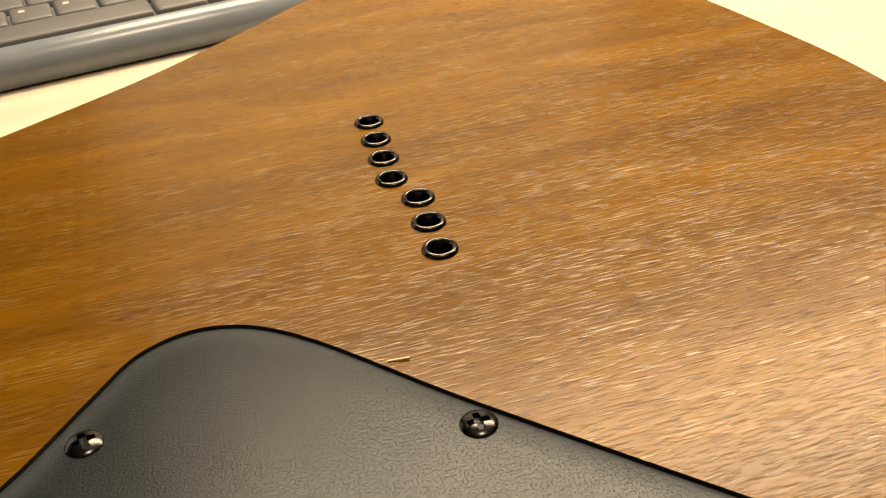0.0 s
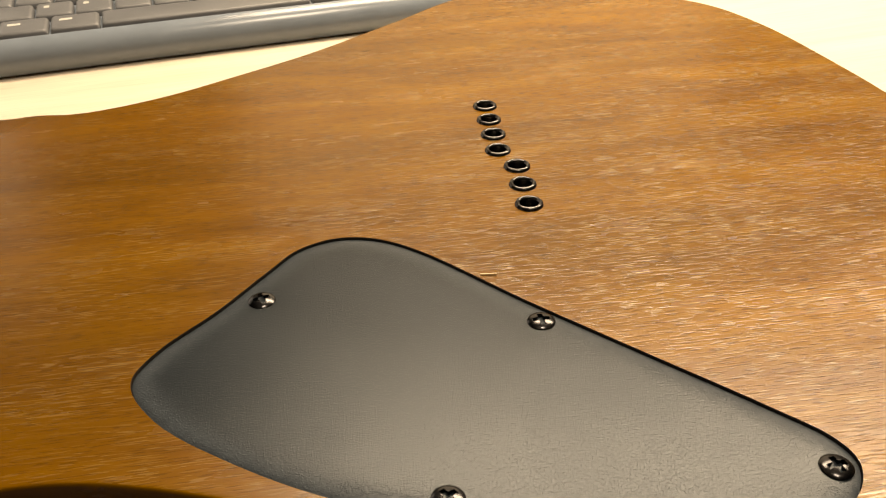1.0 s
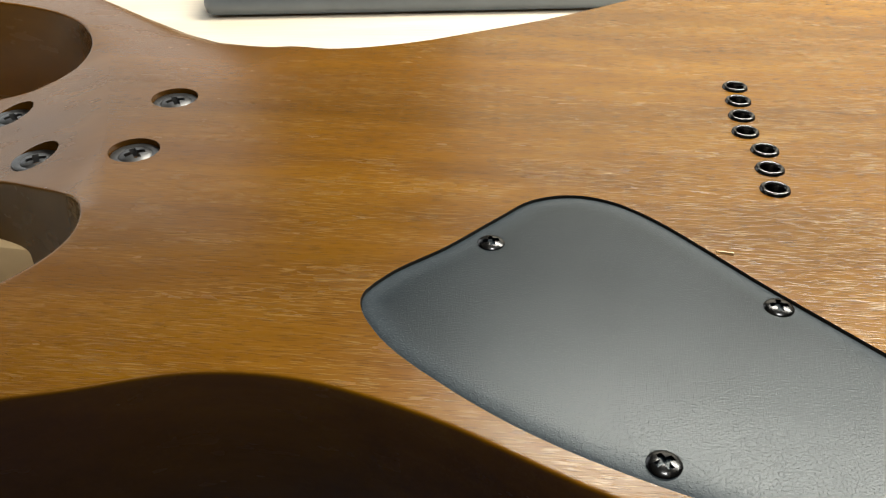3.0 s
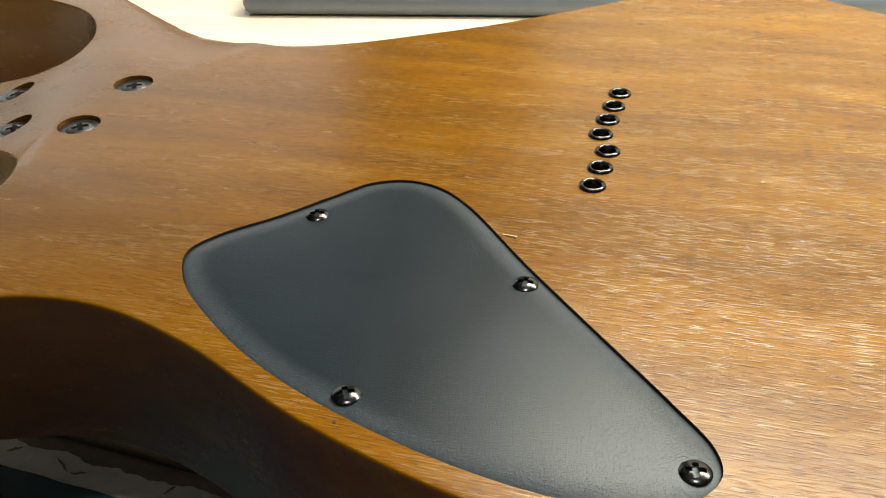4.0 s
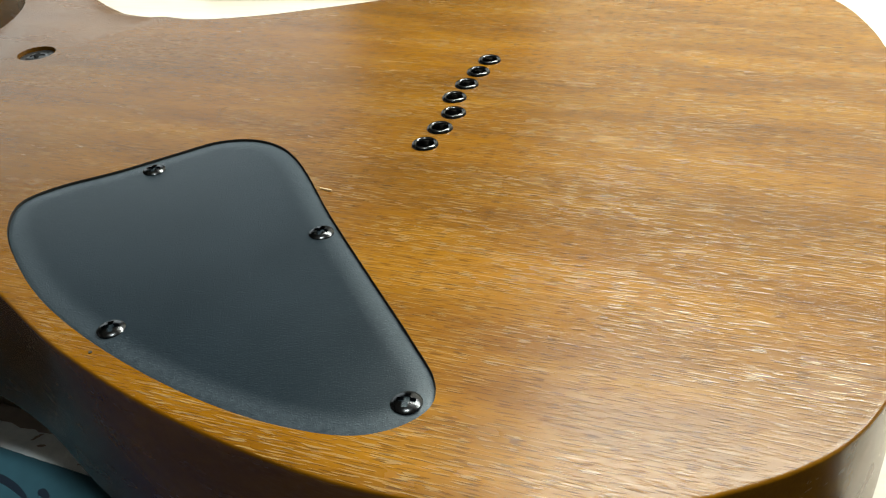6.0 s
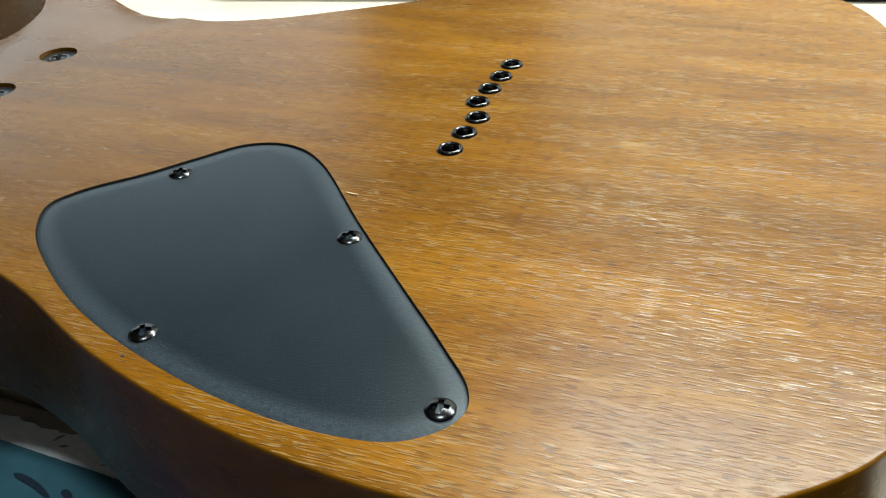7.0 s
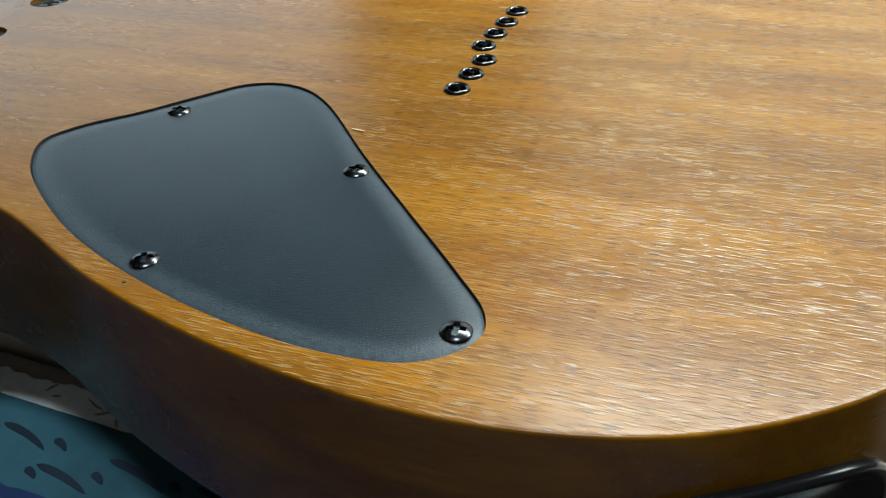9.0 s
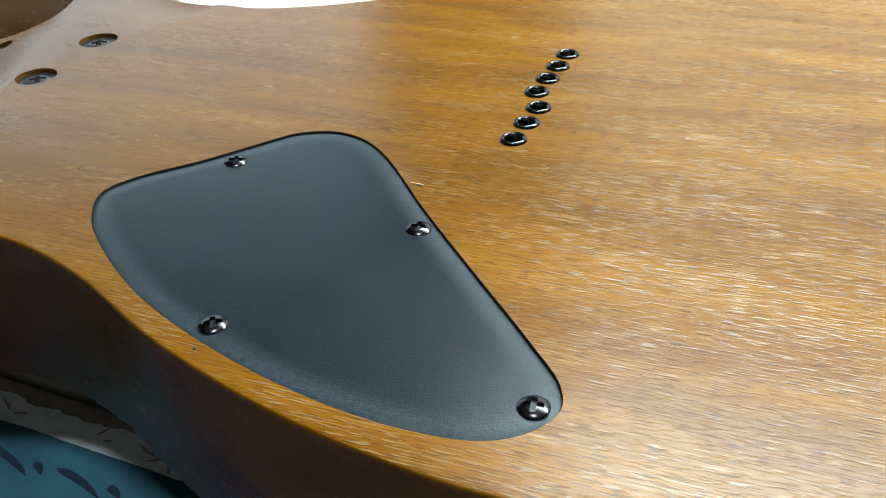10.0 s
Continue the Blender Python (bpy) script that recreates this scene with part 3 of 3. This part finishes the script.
def build_keyboard():
    kb = thing("computer_keyboard", "dark grey computer keyboard with flat keys on desk", "keyboard", (-0.240, 0.214, 0), 12.6)
    length = 0.46
    profile = [(0.006, 0.0036), (0.0012, 0.0042), (-0.0007, 0.0075), (-0.0002, 0.0120), (0.0020, 0.0162), (0.0052, 0.0187), (0.0086, 0.0197), (0.0096, 0.0178), (0.115, 0.0235), (0.117, 0.0262), (0.134, 0.0262), (0.140, 0.023), (0.142, 0.010), (0.138, 0.0036)]
    bm = bmesh.new()
    rows = []
    for x, k in ((0.0, 0.0), (0.0012, 0.6), (0.004, 1.0), (length - 0.004, 1.0), (length - 0.0012, 0.6), (length, 0.0)):
        c = Vector((0.07, 0.014))
        rows.append([bm.verts.new((x, c.x + (v - c.x) * (0.965 + 0.035 * k), c.y + (z - c.y) * (0.72 + 0.28 * k))) for v, z in profile])
    n = len(profile)
    for a, b in zip(rows, rows[1:]):
        for i in range(n):
            bm.faces.new((a[i], a[(i + 1) % n], b[(i + 1) % n], b[i]))
    bm.faces.new(rows[0])
    bm.faces.new(rows[-1][::-1])
    part("case", bm, CASE, kb, "dark grey plastic case with rounded front lip", angle=40)
    for x in (0.03, length - 0.03):
        for v in (0.016, 0.125):
            part("rubber_foot", soft_box((x - 0.012, v - 0.005, DESK_TOP), (x + 0.012, v + 0.005, 0.006), 0.0007), RUBBER, kb)
    u = 0.01905
    layouts = [
        [1.25, 1.25, 1.25, 5.45, 1.25, 1.25, 1.25, 1.25, 1, 1, 1, 2, 1],
        [2.1] + [1] * 10 + [2.3, 1, 1, 1, 1, 1, 1],
        [1.55] + [1] * 11 + [2.15, 1, 1, 1, 1, 1, 1],
        [1.3] + [1] * 12 + [1.5, 1, 1, 1, 1, 1, 1],
        [1.0] + [1] * 12 + [1.9, 1, 1, 1, 1, 1, 1],
    ]
    meshes, legends = {}, {}
    for row, widths in enumerate(layouts):
        x = 0.004
        for i, w in enumerate(widths):
            if x + w * u > length - 0.003:
                break
            if w not in meshes:
                meshes[w] = key_mesh(w * u - 0.0009)
            v = 0.0105 + row * u
            z = 0.0180 + (v - 0.0096) * 0.0540
            key = shared("key", meshes[w], kb, pose(x, v, z, 3.6, 0, 0))
            if w < 5:
                size = (0.0026, 0.0030) if w == 1 else (0.0060, 0.0024)
                if size not in legends:
                    b = bmesh.new()
                    box(b, (0, 0, 0), (*size, 0.00012))
                    o = link_mesh("legend", b, LEGEND, angle=0)
                    legends[size] = o.data
                    bpy.data.objects.remove(o)
                shared("legend", legends[size], key, pose(0.0042, 0.0095, 0.0034))
            x += w * u
    return kb


build_keyboard()


# ---- monitor beyond the keyboard, a glow on the lacquer, and an added one ----
def build_monitor(at, turn, width, low, high, glow, label):
    mon = thing("computer_monitor", label, "monitor", at, turn, group="monitors on the desk")
    w = width / 2
    part("housing", soft_box((-w, 0.0, low), (w, 0.03, high), 0.004), BEZEL, mon)
    b = bmesh.new()
    box(b, (-w + 0.012, -0.002, low + 0.013), (w - 0.012, 0.001, high - 0.012))
    part("screen", b, glow, mon, "bright screen", angle=0)
    part("stand_neck", soft_box((-0.03, 0.032, 0.008), (0.03, 0.046, low + 0.10), 0.003), BEZEL, mon)
    part("stand_foot", soft_box((-0.12, -0.04, 0.0), (0.12, 0.12, 0.010), 0.003), BEZEL, mon)
    return mon


build_monitor((-0.714, 0.52, DESK_TOP), 20, 0.70, 0.09, 0.48, screen_glow("lit_screen", (0.78, 0.84, 0.95), (0.95, 0.96, 1.0), SCREEN), "black computer monitor with bright bluish screen on desk")
# unseen second screen, added to lay a warm sheen on the wood
build_monitor((0.06, 0.62, DESK_TOP), -2, 0.48, 0.12, 0.46, screen_glow("added_warm_glow", (0.95, 0.86, 0.72), (1.0, 0.93, 0.82), ADDED_GLOW), "unseen black monitor with warm white screen, added for sheen")


# ---- lamps ----
def build_fill_lamp():
    lamp = thing("ceiling_fill_lamp", "unseen round white ceiling lamp, added as fill light", "lamp", (FILL_LAMP[0], FILL_LAMP[1], CEILING))
    part("base_plate", lathe([(0, 0.0), (0.22, 0.0), (0.22, -0.04), (0.20, -0.07), (0, -0.07)], 40), CEIL, lamp)
    return lamp


build_fill_lamp()


def build_pendant_lamp():
    lamp = thing("pendant_lamp", "long black pendant lamp, switched on, hanging over desk", "lamp", LAMP)
    part("shade", soft_box((-0.51, -0.15, 0.006), (0.51, 0.15, 0.050), 0.006), BEZEL, lamp)
    rise = CEILING - LAMP[2]
    for x in (-0.30, 0.30):
        cord = part("cord", lathe([(0, 0.048), (0.0025, 0.048), (0.0025, rise), (0, rise)], 12), BEZEL, lamp)
        cord.matrix_basis = pose(x, 0, 0)
    part("ceiling_bar", soft_box((-0.34, -0.03, rise - 0.03), (0.34, 0.03, rise), 0.004), BEZEL, lamp)
    return lamp


build_pendant_lamp()


# ---- torn printed box below the desk's edge ----
def build_box():
    top = -0.033
    case = thing("cardboard_box", "tall cardboard box with torn blue printed lid, below desk edge", "box", (0, 0, 0))
    part("carton", soft_box((-0.46, -0.40, FLOOR), (0.14, -0.0605, top), 0.0040, 3), CARD, case, "grey-brown cardboard carton")
    rnd = random.Random(4)

    def edge(x, y, rough):
        return y + rough * (noise.noise((x * 90, y * 40, 1.0)) * 0.6 + noise.noise((x * 260, y * 40, 5.0)) * 0.4 + noise.noise((x * 700, 3.0, 2.0)) * 0.18)

    def sheet(name, y_far, y_near, rough, z, mat, label, rough_near=0.0):
        bm = bmesh.new()
        low, high = [], []
        n = 420
        for i in range(n + 1):
            x = -0.455 + 0.59 * i / n
            low.append((x, edge(x, y_near, rough_near)))
            high.append((x, edge(x, y_far, rough)))
        up = [[bm.verts.new((x, y, z)) for x, y in row] for row in (low, high)]
        down = [[bm.verts.new((x, y, top - 0.0004)) for x, y in row] for row in (low, high)]
        for i in range(n):
            bm.faces.new((up[0][i], up[0][i + 1], up[1][i + 1], up[1][i]))
            bm.faces.new((up[1][i], up[1][i + 1], down[1][i + 1], down[1][i]))
            bm.faces.new((down[0][i], down[0][i + 1], up[0][i + 1], up[0][i]))
        return part(name, bm, mat, case, label, angle=30)

    sheet("torn_paper", -0.0686, -0.090, 0.0032, top + 0.0006, PAPER, "white torn paper edge")
    sheet("printed_layer", -0.0785, -0.395, 0.0006, top + 0.0010, BLUE, "blue printed paper layer")
    sheet("navy_band", -0.1060, -0.394, 0.0012, top + 0.0012, NAVY, "navy blue printed band")
    # cracks in the torn paper
    for x, y, a, size in ((-0.090, -0.0725, -20, 9), (-0.085, -0.0745, 35, 6), (-0.079, -0.0765, -40, 4), (-0.108, -0.0710, 60, 4), (-0.104, -0.0735, 20, 3), (-0.146, -0.0725, -30, 8), (-0.139, -0.0740, 15, 5), (-0.165, -0.0715, 40, 5)):
        bm = bmesh.new()
        rows = []
        for i in range(7):
            u = i / 6
            w = 0.00035 * (1 - abs(2 * u - 1) ** 2) + 0.00003
            px, py = (u - 0.5) * size / 1000, 0.0006 * noise.noise((u * 3, x * 500, 0.0))
            rows.append([bm.verts.new((px, py + q, z)) for q, z in ((-w, 0.0009), (w, 0.0009), (w, 0.0005), (-w, 0.0005))])
        for a0, b0 in zip(rows, rows[1:]):
            for i in range(4):
                bm.faces.new((a0[i], a0[(i + 1) % 4], b0[(i + 1) % 4], b0[i]))
        bm.faces.new(rows[0])
        bm.faces.new(rows[-1][::-1])
        crack = part("crack", bm, CARD, case)
        crack.matrix_basis = pose(x, y, top, 0, 0, a)
    # dark brush strokes in the print: start, end
    strokes = [(-110, -88.5, -91, -92.5), (-91, -88.5, -85, -90.5), (-91, -99.5, -86, -101.5), (-89, -97.5, -69, -101), (-72, -94.5, -67, -96.5), (-71, -88.5, -49, -93.5), (-50, -89.5, -45, -91.5)]
    for k in range(21):
        shift = (k // 7 - 1) * 68
        x, y, x1, y1 = strokes[k % 7]
        x, y, x1, y1 = ((x + shift) / 1000, (y + rnd.uniform(-0.5, 0.5)) / 1000, (x1 + shift) / 1000, y1 / 1000)
        length = x1 - x
        bm = bmesh.new()
        n = 12
        rows = []
        for i in range(n + 1):
            u = i / n
            w = 0.0012 * (1 - abs(2 * u - 1) ** 3) ** 0.5 * (1.1 - 0.45 * u) + 0.0001
            px = x + length * u
            py = y + (y1 - y) * u * u
            rows.append([bm.verts.new((px, py - w, top + 0.0013)), bm.verts.new((px, py + w, top + 0.0013)), bm.verts.new((px, py + w, top + 0.0009)), bm.verts.new((px, py - w, top + 0.0009))])
        for a, b in zip(rows, rows[1:]):
            for i in range(4):
                bm.faces.new((a[i], a[(i + 1) % 4], b[(i + 1) % 4], b[i]))
        bm.faces.new(rows[0])
        bm.faces.new(rows[-1][::-1])
        part("printed_stroke", bm, INK, case)
    return case


build_box()
